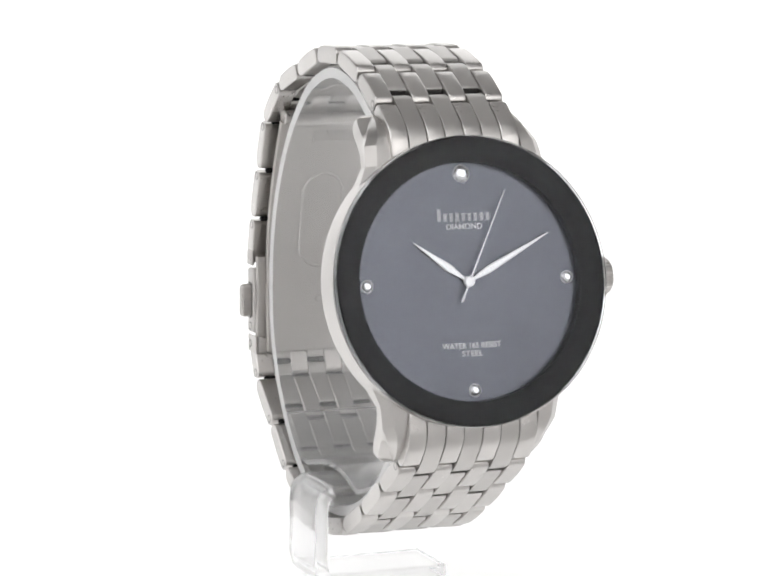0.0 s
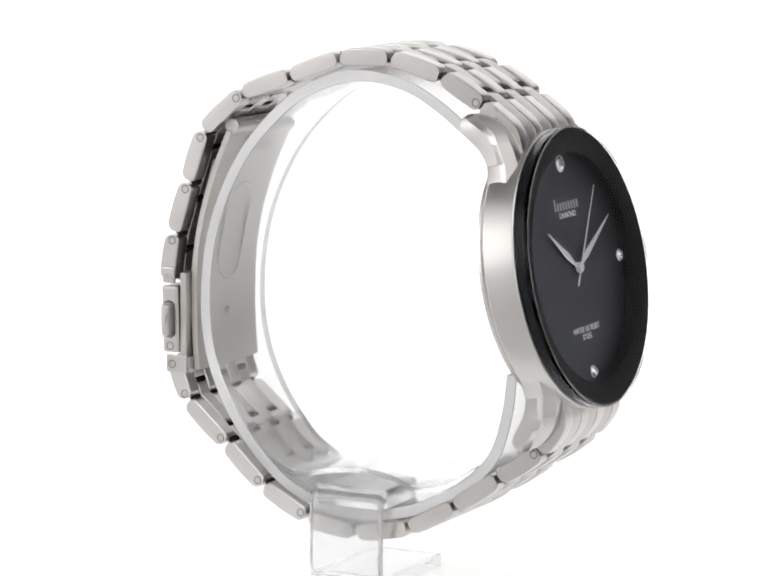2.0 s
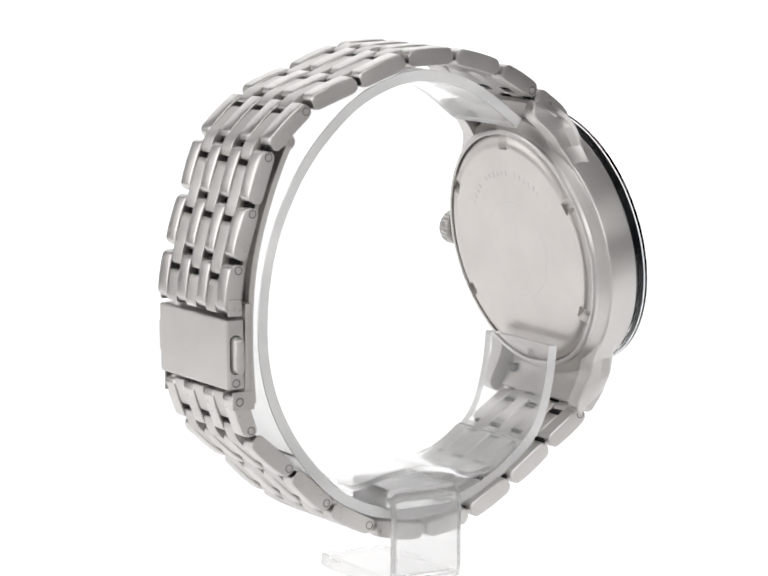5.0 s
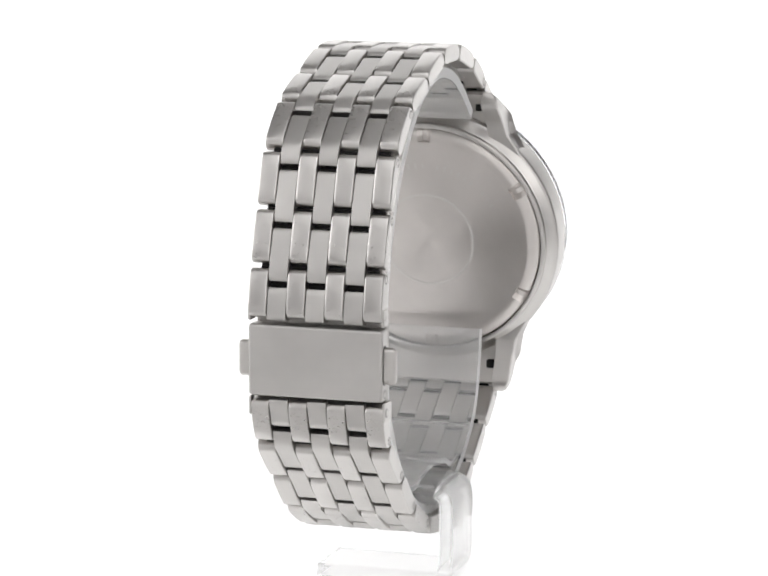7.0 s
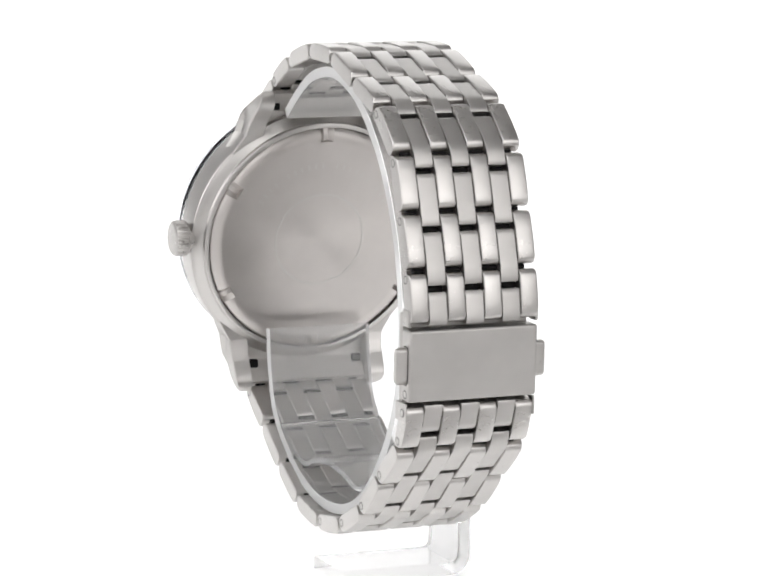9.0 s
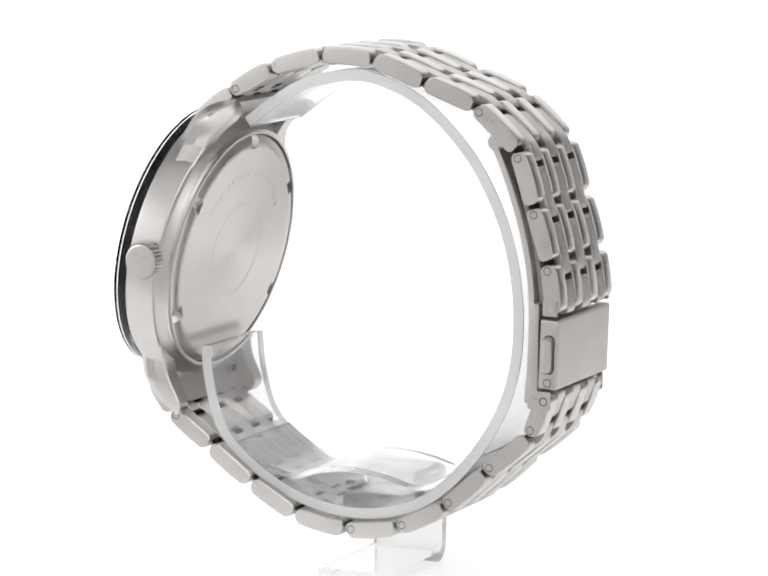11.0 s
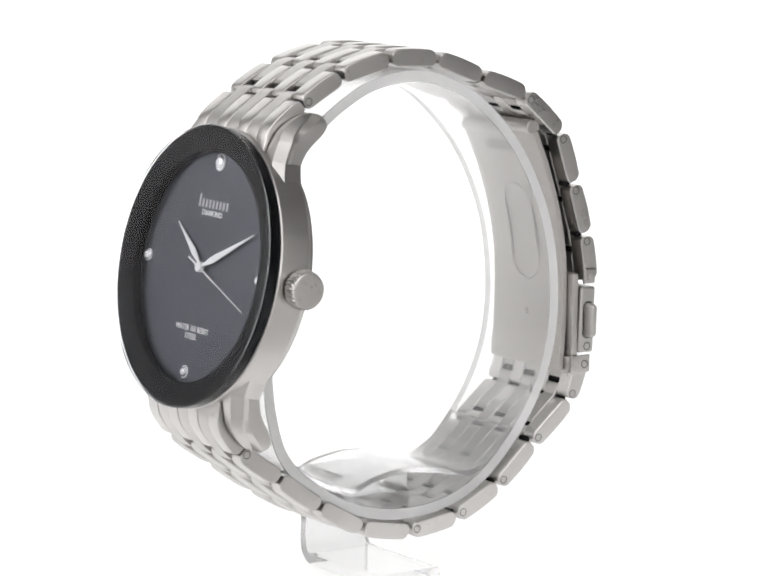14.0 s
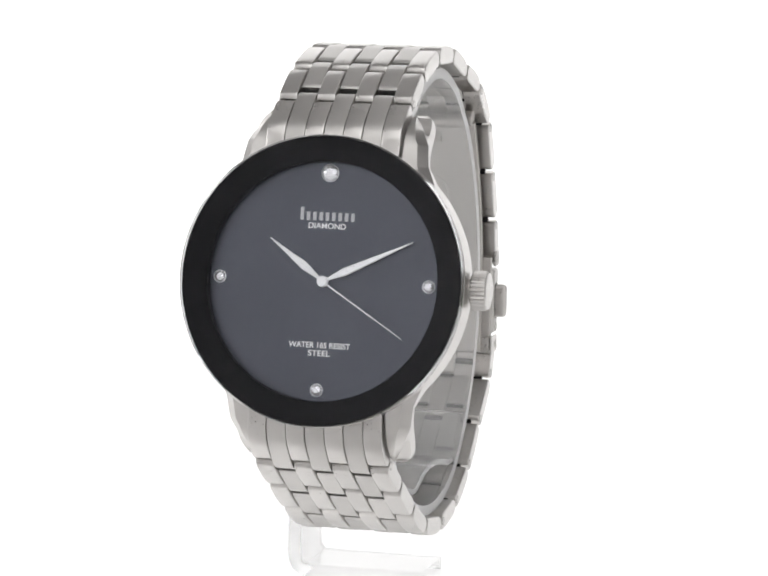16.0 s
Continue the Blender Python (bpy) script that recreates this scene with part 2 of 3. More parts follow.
def softboxes():
    for name, place, target, wide, high, glow, colour in LAMPS:
        lamp = tagged(new(name), "square unseen softbox with a lit white cloth front, two of four added as fill", "softbox", "studio softboxes")
        lamp.matrix_basis = look(place, target)
        bm = bmesh.new()
        for i in range(9):
            for j in range(9):
                bm.verts.new((-1 + i / 4, -1 + j / 4, 0))
        bm.verts.ensure_lookup_table()
        for i in range(8):
            for j in range(8):
                k = i * 9 + j
                bm.faces.new([bm.verts[q] for q in (k, k + 9, k + 10, k + 1)])
        cloth = part("cloth_front", bm, lamp_cloth(glow, colour), lamp)
        cloth.scale = (wide / 2, high / 2, 1)
        bm = bmesh.new()
        w, h = wide * 500, high * 500
        loops(bm, [[(x * k, y * k, z) for x, y in ((-w, -h), (w, -h), (w, h), (-w, h))] for k, z in ((1.02, 3), (1.02, 12), (0.6, 150), (0.3, 220))])
        part("housing", bm, ring_black, lamp, "black fabric housing", smooth=False)


sweep()
room()
softboxes()

# ---- the watch ----
AXIS_Z = 0.050  # height of the watch's middle over the sweep
watch = tagged(new("wristwatch"), "stainless steel bracelet wristwatch with black dial, standing on a clear cuff", "wristwatch")
watch_home = pose(0, 0, AXIS_Z - BASE * MM, 0, 0, 22)
UP = Matrix.Translation((0, 0, BASE * MM))
TILT = 11.5
CASE = UP @ pose(0.0002, -0.0320, 0.0003, 90 - TILT)


def case_to_side(v, n):
    a = radians(TILT)
    return (-32.0 + v * math.sin(a) - n * math.cos(a), 0.3 + v * math.cos(a) + n * math.sin(a))


def case_parts():
    body = part("case", lathe([(17.6, 0.35), (17.7, 0.6), (20.62, 0.6), (20.8, 0.55), (20.92, 0.4), (20.97, 0.2), (20.97, -4.1), (20.85, -4.35), (20.3, -4.6), (19.6, -5.4), (19.35, -5.6), (19.25, -6.1), (18.95, -6.28), (18.55, -6.28), (18.5, -5.2), (0, -5.2), (0, -0.9), (17.6, -0.9)], 128), case_steel, watch, "round satin steel case", CASE)
    # lugs, two above and two below: a slanted root facet, a hollow flank, a hooked tip
    rows = []
    for v in (10.8, 13.0, 14.3, 15.6, 17.1, 17.2, 18.2, 19.2, 20.2, 20.3, 21.2, 22.0, 22.7, 23.3, 23.9, 24.4, 24.8, 25.1):
        top = float(np.interp(v, (10.8, 15.3, 17.4, 19.6, 21.2, 22.4, 23.6, 24.6, 25.1), (0.05, -0.05, -0.35, -0.9, -1.5, -2.3, -3.6, -5.2, -6.6)))
        low = float(np.interp(v, (10.8, 15.3, 17.4, 18.4, 19.6, 21.2, 22.4, 23.6, 24.6, 25.1), (-4.3, -4.6, -5.0, -5.4, -5.9, -7.2, -8.2, -8.7, -8.2, -7.6)))
        flank = float(np.interp(v, (10.8, 13.0, 14.3, 17.1, 20.3, 22.0, 23.3, 24.4, 25.1), (16.6, 16.3, 15.35, 14.15, 13.75, 12.95, 12.2, 11.4, 10.85)))
        rear = float(np.interp(v, (10.8, 14.3, 17.1, 17.2, 19.4, 22.0, 23.6, 24.6, 25.1), (16.2, 15.15, 13.5, 13.4, 13.15, 13.05, 12.9, 12.5, 11.8)))
        rows.append((v, flank, rear, top, low))
    for sv in (1, -1):
        for sx in (1, -1):
            bm = bmesh.new()
            rings = []
            for v, xo, rear, top, low in rows:
                e = 0.2
                xi = max(10.2, math.sqrt(max(0.0, 18.7 ** 2 - v * v)))
                face = xi + 0.1 + (xo - xi) * 0.15
                cut, deep = min(1.5, (xo - face) * 0.6), min(1.4, (top - low) * 0.3)
                edge, foot = top - deep, low + e
                ring = [(xi, foot), (xi, top - 0.1), (xi + 0.1, top), (xo - cut, top), (xo + 0.08 * edge, edge), (xo + 0.08 * (edge - 0.5), edge - 0.5), (rear, max(foot + 0.1, edge - 1.3)), (rear, foot), (rear - e, low), (xi + e * 0.3, low)]
                rings.append([(sx * x, sv * v, n) for x, n in ring])
            part("lug", loops(bm, rings), case_steel, watch, m=CASE)
    # crown on its neck
    bm = bmesh.new()
    rings = []
    for x, r, cut in ((20.5, 1.7, 0), (21.3, 1.7, 0), (21.35, 2.55, 0), (21.6, 2.85, 0.16), (23.2, 2.85, 0.16), (23.6, 2.6, 0.05), (23.75, 2.2, 0)):
        rings.append([(x, (r - (cut if i % 4 > 1 else 0)) * math.cos(i * math.tau / 112), -3.1 + (r - (cut if i % 4 > 1 else 0)) * math.sin(i * math.tau / 112)) for i in range(112)])
    part("crown", loops(bm, rings), side_steel, watch, "fluted steel winding crown", CASE)
    # screwless back with opener notches and an engraved circle
    bm = bmesh.new()
    steps = 144
    prof = [(0.0, -6.65), (6.0, -6.65), (12.0, -6.65), (16.3, -6.65), (16.35, -6.65), (17.3, -6.62), (18.25, -6.05), (18.4, -5.8), (18.4, -5.3)]
    rings = []
    for r, n in prof:
        if r == 0:
            rings.append([bm.verts.new((0, 0, n * MM))])
            continue
        ring = []
        for i in range(steps):
            a = i * math.tau / steps
            notch = r > 16.32 and (i % 24) in (11, 12)
            ring.append(bm.verts.new((r * MM * math.cos(a + 0.022), r * MM * math.sin(a + 0.022), (min(n + 0.8, -5.3) if notch else n) * MM)))
        rings.append(ring)
    for a, b in zip(rings, rings[1:]):
        for i in range(steps):
            f = list(dict.fromkeys([a[i % len(a)], a[(i + 1) % steps % len(a)], b[(i + 1) % steps], b[i]]))
            bm.faces.new(f)
    back = part("case_back", bm, back_steel, watch, "sunburst-brushed steel case back with opener notches", CASE)
    bm = lathe([(7.3, -6.655), (7.5, -6.69), (7.7, -6.655)], 96)
    part("engraved_ring", bm, etched, back)
    bm = bmesh.new()
    for k in range(22):
        if k % 7 == 3:
            continue
        a = radians(150 - k * 5.6)
        b2 = box((-0.16, -0.42, -6.685), (0.16, 0.42, -6.65), 0)
        bmesh.ops.transform(b2, matrix=Matrix.Translation((12.4 * MM * math.cos(a), 12.4 * MM * math.sin(a), 0)) @ Matrix.Rotation(a - math.pi / 2, 4, "Z"), verts=b2.verts)
        tmp = bpy.data.meshes.new("tmp")
        b2.to_mesh(tmp)
        b2.free()
        bm.from_mesh(tmp)
        bpy.data.meshes.remove(tmp)
    part("engraving", bm, etched, back, "engraved line of small marks", smooth=False)
    # dial, ring, crystal
    dial = part("dial", lathe([(0, 0.0), (17.4, 0.0), (17.4, -0.6), (0, -0.6)], 96), dial_black, watch, "plain black lacquered dial", CASE)
    part("bezel_ring", lathe([(17.2, 0.03), (17.2, 1.4), (17.3, 1.5), (18.6, 2.1), (20.6, 2.1), (20.75, 2.0), (20.75, 0.72), (20.65, 0.66), (17.55, 0.66), (17.5, 0.03)], 128, closed=True), ring_black, watch, "wide black enamel ring under the crystal", CASE)
    glass = part("crystal", lathe([(0, 2.85), (20.45, 2.85), (20.8, 2.7), (21.0, 2.45), (21.0, 0.72), (20.95, 0.64), (20.82, 0.64), (20.82, 2.14), (0, 2.14)], 128), crystal_glass, watch, "flat mineral crystal with a bevelled edge", CASE)
    glass.visible_shadow = False
    # stones at the quarters
    for k, r in ((0, 1.2), (1, 0.85), (2, 0.85), (3, 0.85)):
        a = math.pi / 2 - k * math.pi / 2
        bm, steps = bmesh.new(), 8
        rings = []
        for q, n, turn in ((0.45, 0.62, 0.0), (0.78, 0.45, 0.5), (1.0, 0.18, 0.0), (0.95, 0.0, 0.0)):
            rings.append([bm.verts.new((q * r * MM * math.cos((i + turn) * math.tau / steps), q * r * MM * math.sin((i + turn) * math.tau / steps), n * MM)) for i in range(steps)])
        bm.faces.new(rings[0])
        for (lo, hi), half in zip(zip(rings, rings[1:]), (1, 0, 0)):
            for i in range(steps):
                nx = (i + 1) % steps
                if half:
                    bm.faces.new((lo[i], hi[i], lo[nx]))
                    bm.faces.new((lo[nx], hi[i], hi[nx]))
                else:
                    bm.faces.new((lo[i], hi[i], hi[nx]))
                    bm.faces.new((lo[i], hi[nx], lo[nx]))
        bmesh.ops.transform(bm, matrix=Matrix.Translation((15.62 * MM * math.cos(a), 15.62 * MM * math.sin(a), 0)) @ Matrix.Rotation(0.3 + k, 4, "Z"), verts=bm.verts)
        st = part("stone", bm, stone, dial, "brilliant clear stone in a silver setting", smooth=False)
        bm = lathe([(r + 0.08, 0.0), (r + 0.1, 0.14), (r + 0.02, 0.2), (r - 0.02, 0.0)], 24)
        bmesh.ops.transform(bm, matrix=Matrix.Translation((15.62 * MM * math.cos(a), 15.62 * MM * math.sin(a), 0)), verts=bm.verts)
        part("stone_setting", bm, hand_steel, dial)
    # printed words
    for name, words, size, v in (("dial_word", "DIAMOND", 1.16, 7.95), ("dial_word", "WATER 165 RESIST", 1.16, -9.2), ("dial_word", "STEEL", 1.16, -10.35)):
        cu = bpy.data.curves.new("word", "FONT")
        cu.body, cu.size, cu.align_x, cu.align_y, cu.extrude = words, size * MM, "CENTER", "CENTER", 0.02 * MM
        cu.offset = 0.02 * MM
        tmp = bpy.data.objects.new("word", cu)
        scene.collection.objects.link(tmp)
        bpy.context.view_layer.update()
        mesh = bpy.data.meshes.new_from_object(tmp.evaluated_get(bpy.context.evaluated_depsgraph_get()))
        bpy.data.objects.remove(tmp)
        mesh.materials.clear()
        mesh.materials.append(print_white)
        wide = max(v2.co.x for v2 in mesh.vertices) - min(v2.co.x for v2 in mesh.vertices)
        want = {"DIAMOND": 5.6, "WATER 165 RESIST": 9.2, "STEEL": 3.3}[words]
        mesh.transform(Matrix.Diagonal((want * MM / wide, 1, 1, 1)))
        placed(name, mesh, dial, "printed white word " + words, pose(0, v * MM, 0.03 * MM))
    # maker's mark as a row of plain upright blocks
    bm = bmesh.new()
    for k in range(9):
        box((-4.1 + k * 0.95, 8.75, 0.01), (-3.58 + k * 0.95, 10.6 if k == 0 else 9.95, 0.04), 0.0, bm=bm)
    part("maker_mark", bm, print_grey, dial, "row of plain upright grey blocks", smooth=False)


def hand(name, length, wide, tail, n, label, swell=0.25, facet=True):
    bm = bmesh.new()
    if name == "second_hand":
        pts = [(0.10, -tail), (0.16, -tail + 0.2), (0.13, 0), (0.05, length), (-0.05, length), (-0.13, 0), (-0.16, -tail + 0.2), (-0.10, -tail)]
    else:
        pts = [(0.22, -0.2), (0.25, 1.0), (wide / 2, length * swell), (wide * 0.30, length * 0.6), (0.06, length), (-0.06, length), (-wide * 0.30, length * 0.6), (-wide / 2, length * swell), (-0.25, 1.0), (-0.22, -0.2)]
    low = [bm.verts.new((x * MM, y * MM, n * MM)) for x, y in pts]
    top = [bm.verts.new((x * 0.72 * MM, y * MM, (n + 0.14) * MM)) for x, y in pts]
    k = len(pts)
    for i in range(k):
        bm.faces.new((low[i], low[(i + 1) % k], top[(i + 1) % k], top[i]))
    bm.faces.new(top)
    bm.faces.new(low[::-1])
    hub = lathe([(0, n + 0.22), (0.68, n + 0.22), (0.8, n + 0.1), (0.8, n - 0.05), (0, n - 0.05)], 24)
    tmp = bpy.data.meshes.new("tmp")
    hub.to_mesh(tmp)
    hub.free()
    bm.from_mesh(tmp)
    bpy.data.meshes.remove(tmp)
    return part(name, bm, hand_steel, watch, label, smooth=False)


case_parts()
hour_hand = hand("hour_hand", 10.2, 1.25, 0, 0.30, "short silver leaf-shaped hour hand", 0.36)
hour_hand.matrix_basis = CASE @ pose(0, 0, 0, 0, 0, 54.3)
minute_hand = hand("minute_hand", 14.5, 1.2, 0, 0.52, "long silver leaf-shaped minute hand", 0.25)
second_hand = hand("second_hand", 14.5, 0.2, 3.3, 0.78, "thin silver sweep second hand")

# ---- bracelet: rows of seven bars, four polished and three brushed ----
COLUMN, BAR = 2.89, 2.86
SHIFT = 2.6
UPPER = [(-21.3, 24.5), (-14.4, 28.5), (-5.9, 30.8), (2.7, 30.5), (11.1, 27.4), (19.4, 24.4), (26.2, 18.3), (28.9, 10.2), (31.4, 2.1), (32.6, -5.6)]
LOWER = [(-31.6, -25.6), (-24.7, -30.5), (-17.5, -35.5), (-9.9, -39.7), (-1.2, -41.2), (7.5, -40.0), (15.3, -36.0), (21.9, -30.0), (28.9, -24.0), (31.5, -16.95)]


def bar_mesh(name, path, side, high, bulge, mat, round_end=0.9, chamfer=0.15, wide=BAR):
    """One bar of a link along a path in the side plane: rounded ends, soft shoulders."""
    n = len(path)
    top, low = [], []
    total = sum((Vector(b) - Vector(a)).length for a, b in zip(path, path[1:]))
    run = 0
    for i, p in enumerate(path):
        if i:
            run += (Vector(p) - Vector(path[i - 1])).length
        a, b = Vector(path[max(0, i - 1)]), Vector(path[min(n - 1, i + 1)])
        d = (b - a).normalized()
        out = Vector((-d.y, d.x)) * side
        u = 2 * run / total - 1
        edge = min(run, total - run)
        cut = max(0.0, 0.8 - edge) ** 2 * round_end
        top.append(Vector(p) + out * (high / 2 + bulge * (1 - u * u) - cut))
        low.append(Vector(p) - out * (1.12 - cut * 0.75))
    bm = bmesh.new()
    w, c = wide / 2, chamfer
    rings = []
    for i in range(n):
        t, l = top[i], low[i]
        up = (t - l).normalized()
        sec = [(-w, l + up * 0.16), (-w, t - up * c), (-w + c * 0.35, t - up * c * 0.3), (-w + c, t), (0, t + up * 0.02), (w - c, t), (w - c * 0.35, t - up * c * 0.3), (w, t - up * c), (w, l + up * 0.16), (w - 0.16, l), (-w + 0.16, l)]
        rings.append([(x, q.x, q.y) for x, q in sec])
    loops(bm, rings)
    mesh = bpy.data.meshes.new(name)
    bmesh.ops.recalc_face_normals(bm, faces=bm.faces)
    bm.to_mesh(mesh)
    bm.free()
    mesh.materials.append(mat)
    mesh.shade_smooth()
    flat_faces(mesh)
    return mesh


def along(p, q, gap0, gap1):
    """A straight run from p to q, shortened at both ends, with close points near the ends."""
    p, q = Vector(p), Vector(q)
    d, s = (q - p).normalized(), (q - p).length
    stops = [gap0, gap0 + 0.12, gap0 + 0.35, gap0 + 0.8, s * 0.3, s * 0.5, s * 0.7, s - gap1 - 0.8, s - gap1 - 0.35, s - gap1 - 0.12, s - gap1]
    return [tuple(p + d * v) for v in stops]


def bracelet_half(joints, side, pins, lead):
    for k in range(-1, 9):
        last = k == 8
        if k < 0:  # the piece between the lugs
            path_a = smooth_path(lead + [joints[0]], 14)
            d0 = (Vector(joints[1]) - Vector(joints[0])).normalized()
            path_b = smooth_path(lead + [joints[0], tuple(Vector(joints[0]) + d0 * (SHIFT - (1.0 if side > 0 else 0.45)))], 16)
            a_mesh = bar_mesh("link_bar", path_a, side, 2.66, 0.05, polished, 0.8, 0.26)
            b_mesh = bar_mesh("link_bar", path_b, side, 2.54, 0.0, brushed, 0.3, 0.10)
            label = "fitted steel end link between the lugs"
            under = []
            for i, p in enumerate(path_a):
                t = (Vector(path_a[min(13, i + 1)]) - Vector(path_a[max(0, i - 1)])).normalized()
                under.append(tuple(Vector(p) - Vector((-t.y, t.x)) * side * 1.5))
        else:
            p, q = Vector(joints[k]), Vector(joints[k + 1])
            d = (q - p).normalized()
            a_mesh = bar_mesh("link_bar", along(p, q, 0.36, 0.36), side, 2.74, 0.24, polished, 1.15, 0.3)
            if last:
                e, g = q, 0.05
            else:
                e, g = q + (Vector(joints[k + 2]) - q).normalized() * SHIFT, 0.46
            run = along(p + d * SHIFT, e, 0.5, g)
            if not last:  # bent at the joint, so that it lies flush with its neighbours on both sides of it
                b = (Vector(joints[k + 2]) - q).normalized()
                run = run[:4] + [tuple(q - d * 1.2), tuple(q - d * 0.3), tuple(q + b * 0.3)] + run[-4:]
                start, stop = p + d * (SHIFT + 0.5), e - b * g
                run[:4] = [tuple(start + d * v) for v in (0, 0.12, 0.35, 0.8)]
                run[-4:] = [tuple(stop - b * v) for v in (0.8, 0.35, 0.12, 0)]
            b_mesh = bar_mesh("link_bar", run, side, 2.62, 0.02, brushed, 0.45, 0.14)
            label = ""
        link = None
        for c in range(7):
            mesh = a_mesh if c % 2 == 0 else b_mesh
            ob = placed("link" if c == 3 else "link_bar", mesh, watch, "", UP @ Matrix.Translation(((c - 3) * COLUMN * MM, 0, 0)))
            if c == 3:
                link = ob
                link["label"] = label or "steel bracelet link of polished and brushed bars"
                ob.matrix_basis = UP
            else:
                bars.append((ob, c))
        row = [b for b in bars if b[0].parent == watch]
        for ob, c in row:
            ob.parent = link
            ob.matrix_basis = Matrix.Translation(((c - 3) * COLUMN * MM, 0, 0))
        if k < 0:  # plain underside; a near-black box paints the shade of each spring bar slot
            part("end_link_base", strip(under[2:], 0.7, -9.95, 9.95, 0), inner_steel, link, "plain steel underside")
            c = Vector(under[8]) + (Vector(under[8]) - Vector(path_a[8])).normalized() * 0.33
            for sx in (-1, 1):
                part("slot_shade_box", box((min(sx * 8.2, sx * 9.7), c.x - 0.65, c.y - 0.65), (max(sx * 8.2, sx * 9.7), c.x + 0.65, c.y + 0.65), 0.1, 1), gap_shade, link)
        # hinge tube and filler rods, near-black for the joint's shade, and visible pin ends
        if k >= 0:
            h = Vector(joints[k]) + d * 1.15
            for off in (0.0, SHIFT + 0.05):
                g = Vector(joints[k]) + d * off
                g -= Vector((-d.y, d.x)) * side * 0.45
                part("dark_joint_rod", rod((-8.8, g.x, g.y), (8.8, g.x, g.y), 0.5, 10, 0.05), gap_shade, link)
            part("dark_joint_rod", rod((-9.6, h.x, h.y), (9.6, h.x, h.y), 0.75, 12, 0.05), gap_shade, link)
            if k in pins:
                for sx in (-1, 1):
                    part("pin", rod((sx * 9.9, h.x, h.y), (sx * 10.14, h.x, h.y), 0.5, 18, 0.1), side_steel, link)
                    part("pin_shade_ring", lathe_ring(sx * 10.09, h.x, h.y, 0.5, 0.64), groove_shade, link)


def lathe_ring(x, y, z, r0, r1):
    bm = lathe([(r0, 0), (r0, 0.03), (r1, 0.03), (r1, 0)], 20, closed=True)
    bmesh.ops.transform(bm, matrix=Matrix.Translation((x * MM, y * MM, z * MM)) @ Matrix.Rotation(math.copysign(math.pi / 2, x), 4, "Y"), verts=bm.verts)
    return bm


bars = []
bracelet_half(UPPER, 1, (0, 5, 6, 7, 8), [case_to_side(17.6, -1.5), case_to_side(19.6, -1.75), (-25.5, 21.3)])
bracelet_half(LOWER, -1, (0, 4, 5, 6, 7, 8), [case_to_side(-17.6, -1.5), case_to_side(-19.6, -1.75), (-34.1, -22.0)])


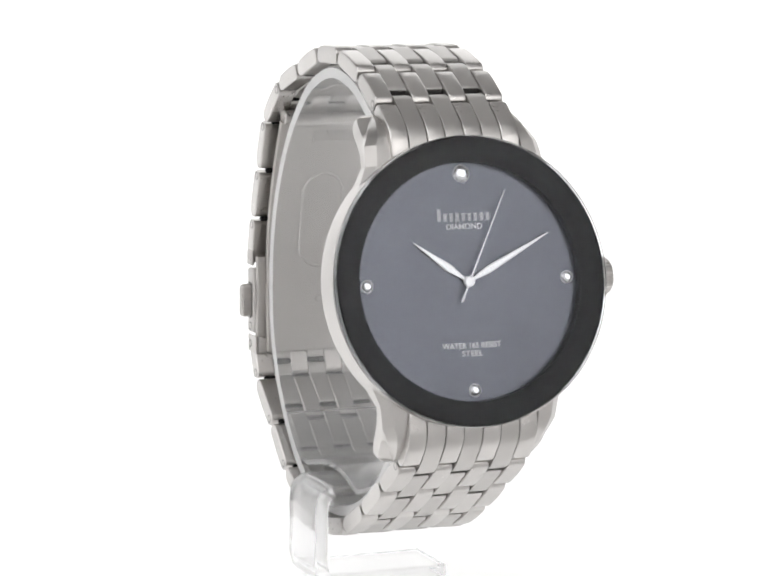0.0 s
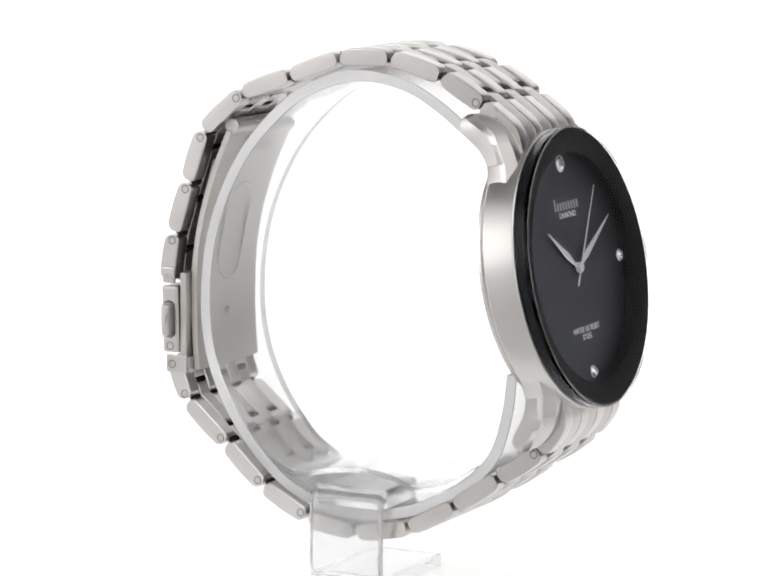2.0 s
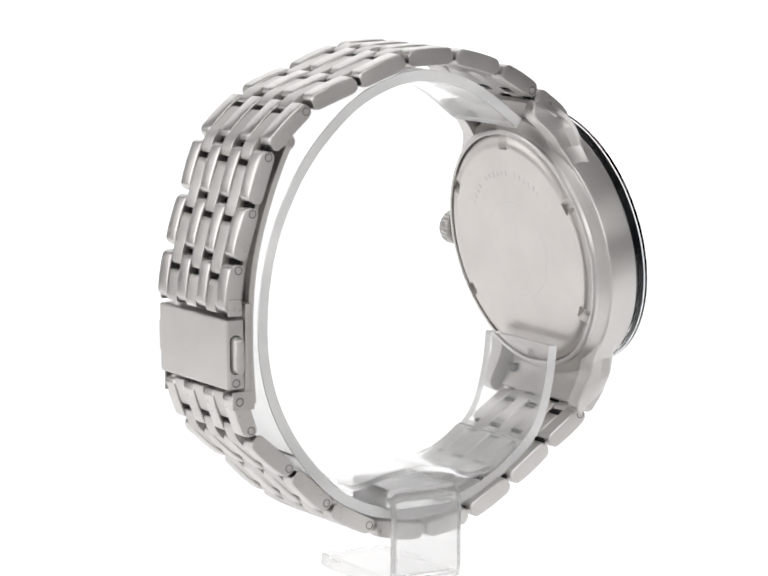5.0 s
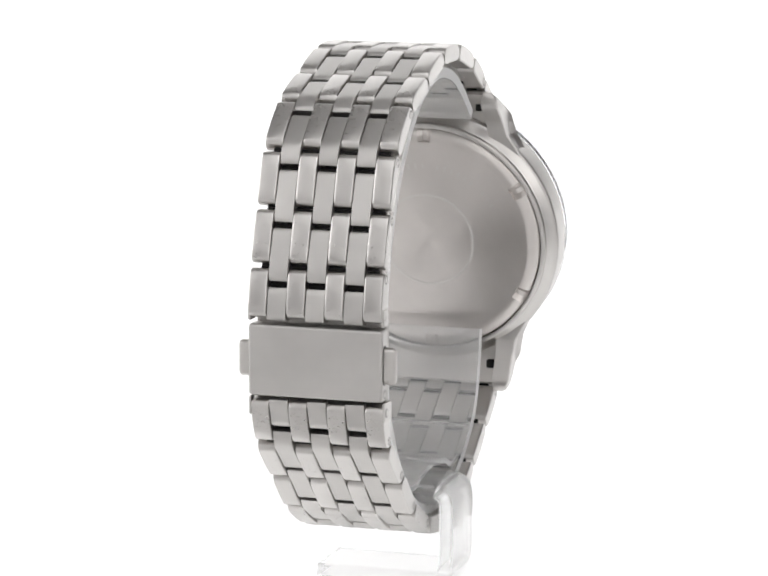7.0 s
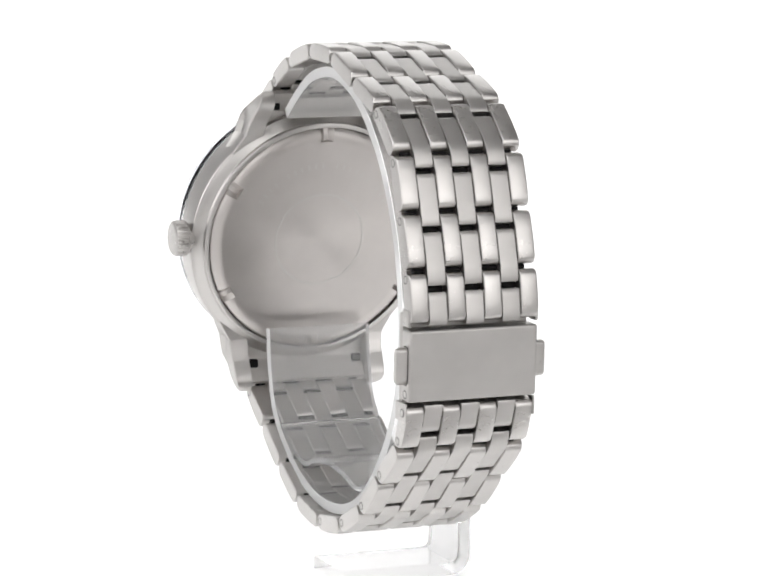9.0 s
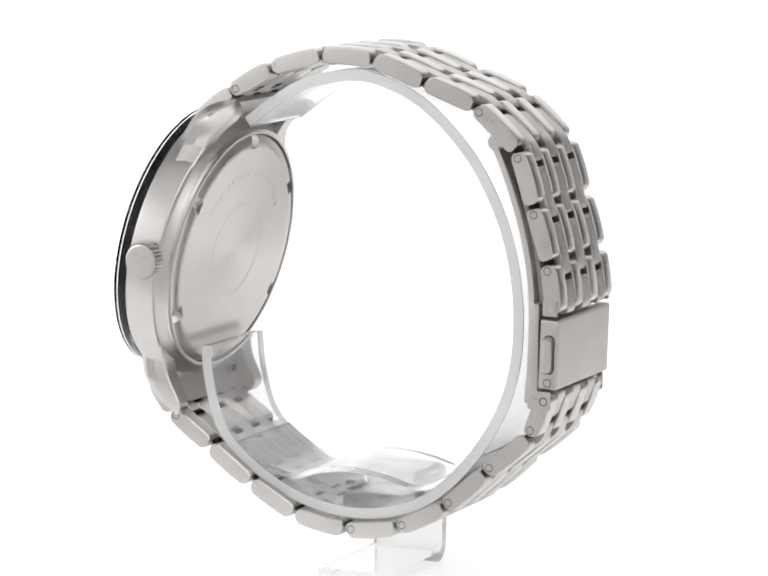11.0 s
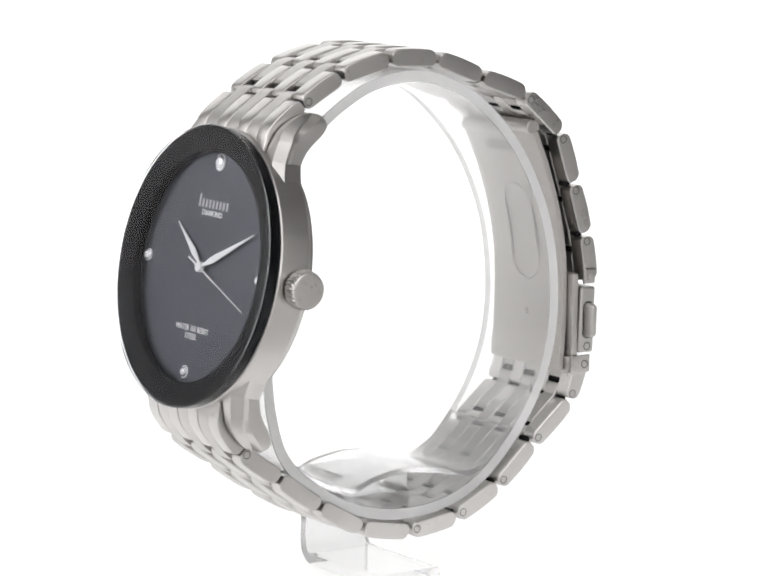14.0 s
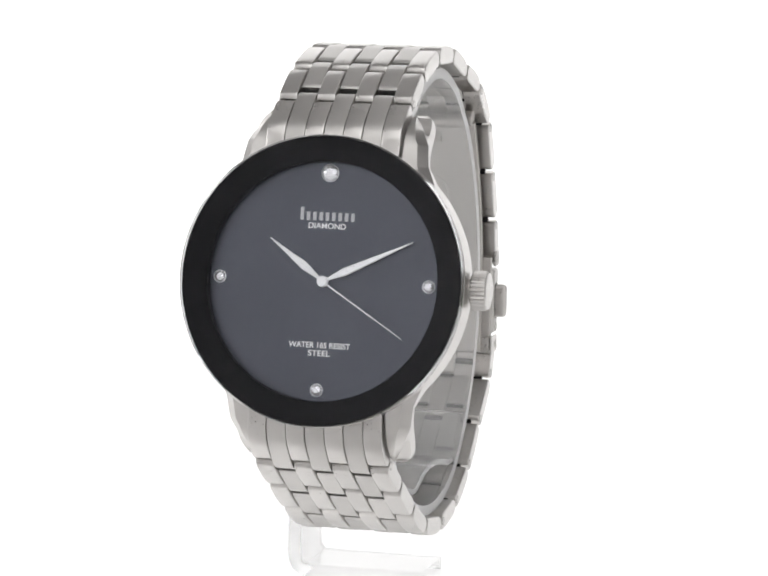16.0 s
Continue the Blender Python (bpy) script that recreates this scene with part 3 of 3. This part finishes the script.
def clasp_parts():
    turn = UP @ Matrix.Translation((0, 0.0319, -0.0114)) @ pose(0, 0, 0, -1.5)
    cover = part("clasp_cover", box((-10.15, -1.45, -5.25), (10.15, 1.5, 5.25), 0.45, 3), brushed, watch, "plain brushed steel folding clasp cover", turn)
    for sx in (-1, 1):
        bm = bmesh.new()
        rings = []
        for x, g in ((9.9, 0.0), (11.4, 0.0), (11.75, 0.22), (11.9, 0.5)):
            ring = []
            for i in range(24):
                a = i * math.tau / 24
                ring.append((sx * x, 0.1 + (0.75 - g) * math.cos(a), (2.7 - 0.75 if math.sin(a) > 0 else -2.7 + 0.75) + (0.75 - g) * math.sin(a)))
            rings.append(ring)
        part("push_button", loops(bm, rings), side_steel, cover, "oval steel push button")
        bm = bmesh.new()
        outer = []
        for r, x in ((0.80, 10.16), (0.98, 10.16)):
            ring = []
            for i in range(24):
                a = i * math.tau / 24
                ring.append((sx * x, 0.1 + r * math.cos(a), (2.7 - 0.75 if math.sin(a) > 0 else -2.7 + 0.75) + r * math.sin(a)))
            outer.append(ring)
        # dark band painted as the shaded gap round the button
        part("button_gap_shade", loops(bm, outer, caps=False), gap_shade, cover)
        part("pin", rod((sx * 10.0, 0.1, -4.2), (sx * 10.2, 0.1, -4.2), 0.5, 18, 0.08), side_steel, cover)
        part("pin_shade_ring", lathe_ring(sx * 10.16, 0.1, -4.2, 0.52, 0.66), groove_shade, cover)
        part("clasp_ear", box((min(sx * 9.7, sx * 10.35), 31.0, -5.75), (max(sx * 9.7, sx * 10.35), 33.3, -3.2), 0.3), side_steel, watch, m=UP)
        part("pin", rod((sx * 10.2, 32.3, -4.6), (sx * 10.42, 32.3, -4.6), 0.5, 18, 0.08), side_steel, watch, m=UP)
    base = part("clasp_base", box((-9.9, 29.1, -19.3), (9.9, 30.3, -4.0), 0.25), inner_steel, watch, "folded steel clasp base plate", UP)
    part("clasp_foot", box((-9.9, 28.6, -19.7), (9.9, 29.9, -17.05), 0.3), side_steel, base)
    for sx in (-1, 1):
        part("foot_ear", box((min(sx * 9.95, sx * 10.3), 28.8, -19.7), (max(sx * 9.95, sx * 10.3), 32.5, -16.9), 0.15), side_steel, base)
        part("pin", rod((sx * 10.1, 31.4, -18.4), (sx * 10.4, 31.4, -18.4), 0.5, 18, 0.08), side_steel, base)
        part("pin_shade_ring", lathe_ring(sx * 10.31, 31.4, -18.4, 0.52, 0.66), groove_shade, base)
    part("rivet", rod((0, 28.5, -11.0), (0, 27.7, -11.0), 0.6, 16, 0.2), side_steel, base)
    path = smooth_path([(22.3, 18.4), (24.6, 13.0), (26.7, 6.7), (28.0, 0.8), (28.5, -4.6), (28.5, -12.0), (28.0, -19.2)], 26)
    blade = part("clasp_blade", strip(path, 0.95, -8.6, 8.6, 0), inner_steel, watch, "curved folding steel clasp blade", UP)
    path = smooth_path([(25.6, 13.6), (27.6, 6.7), (28.9, 0.8), (29.6, -4.6)], 12)
    part("blade_back", strip(path, 0.8, -7.2, 7.2, 0), inner_steel, blade)
    part("hinge", rod((-8.3, 22.1, 19.1), (8.3, 22.1, 19.1), 1.2, 24), side_steel, blade)
    # oval stamping on the blade's inner face
    rings = []
    mids = smooth_path([(22.3, 18.4), (24.6, 13.0), (26.7, 6.7), (28.0, 0.8), (28.5, -4.6), (28.5, -12.0), (28.0, -19.2)], 90)
    zs = [p[1] for p in mids][::-1]
    ys = [p[0] for p in mids][::-1]
    for i in range(48):
        a = i * math.tau / 48
        cz = 6.4 if math.sin(a) > 0 else -2.2
        rx, rz = 3.4, 3.4
        ring = []
        for j in range(6):
            b = j * math.tau / 6
            k = 1 + 0.08 * math.cos(b)
            x, z = rx * k * math.cos(a), cz + rz * k * math.sin(a)
            ring.append((x, float(np.interp(z, zs, ys)) - 0.52 + 0.2 * math.sin(b), z))
        rings.append(ring)
    rings.append(rings[0])
    part("blade_window", box((-3.2, 22.3, 15.4), (3.2, 22.9, 18.0), 0.1), side_steel, blade)
    part("stamped_oval", loops(bmesh.new(), rings, caps=False), side_steel, blade)


clasp_parts()

# ---- clear stand: cuff, bridge, bent post and foot ----
STAND_Z = -49.9
stand = tagged(new("display_stand"), "clear acrylic watch display stand with an open cuff", "display stand")
stand_home = pose(0, 0, AXIS_Z + STAND_Z * MM, 0, 0, 22)
LIFT = Matrix.Translation((0, 0, -STAND_Z * MM))
CUFF = [(-26.2, -15.2), (-25.4, -21.5), (-23.2, -28.0), (-18.0, -33.0), (-11.0, -36.9), (-3.0, -38.7), (5.0, -38.2), (12.0, -35.4), (18.0, -30.0), (22.8, -23.2), (25.6, -16.0), (26.5, -8.0),
        (25.6, 1.0), (23.0, 9.0), (18.4, 16.8), (11.5, 23.6), (5.0, 26.9), (-1.0, 28.0), (-8.0, 26.8), (-13.5, 24.0), (-19.0, 20.0)]
BRIDGE = [(19.2, -27.8), (16.5, -31.0), (13.4, -33.0), (10.0, -33.9), (4.4, -32.7), (-1.5, -32.2), (-7.0, -33.0), (-10.8, -34.2), (-16.0, -32.9), (-20.6, -29.9)]
POST = [(8.5, -49.0), (2.0, -49.0), (-9.4, -49.0), (-11.2, -48.5), (-12.0, -46.8), (-12.0, -42.0), (-12.0, -37.6), (-11.4, -36.0), (-10.2, -35.4)]
HOOK = [(-10.1, -36.0), (-8.0, -36.0), (-4.0, -36.0), (-0.6, -36.0)]
part("cuff", strip(smooth_path(CUFF, 90), 1.75, -8.6, 8.6, 0, sawn=1), acrylic, stand, "clear bent acrylic cuff", LIFT)
part("bridge", strip(smooth_path(BRIDGE, 50), 0.9, -8.4, 8.4, 0), acrylic, stand, "clear humped acrylic bridge", LIFT)
part("post", strip(smooth_path(POST, 70), 2.2, -6.4, 5.4, 1, soft=0.3), block_acrylic, stand, "clear bent acrylic post and foot", LIFT)
part("post_hook", strip(smooth_path(HOOK, 16), 3.2, -6.4, 5.4, 1, soft=0.4), block_acrylic, stand, "milky end of the post", LIFT)


# ---- what moves ----
TURNS = [(0.0, 0.0), (1.0, 20.33), (2.0, 40.35), (3.0, 60.40), (3.7, 74.49), (4.75, 95.72), (5.8, 116.96), (7.0, 141.16), (8.0, 161.35), (9.2, 185.36),
         (10.25, 206.80), (11.3, 228.2), (12.0, 242.05), (13.0, 262.10), (14.0, 282.35), (15.0, 302.33), (16.0, 322.32)]


def motions():
    walk(watch, [(t, pose(*watch_home.translation, 0, 0, 22 + a)) for t, a in TURNS])
    walk(stand, [(t, pose(*stand_home.translation, 0, 0, 22 + a)) for t, a in TURNS])
    rows = [(0.0, 26.0)]
    for k in range(16):
        rows += [(k + 0.10, 26.0 + 6 * k), (k + 0.20, 32.0 + 6 * k)]
    rows.append((16.0, 122.0))
    walk(second_hand, [(t, CASE @ pose(0, 0, 0, 0, 0, -a)) for t, a in rows])
    walk(minute_hand, [(0.0, CASE @ pose(0, 0, 0, 0, 0, -63.0)), (16.0, CASE @ pose(0, 0, 0, 0, 0, -64.6))])


motions()
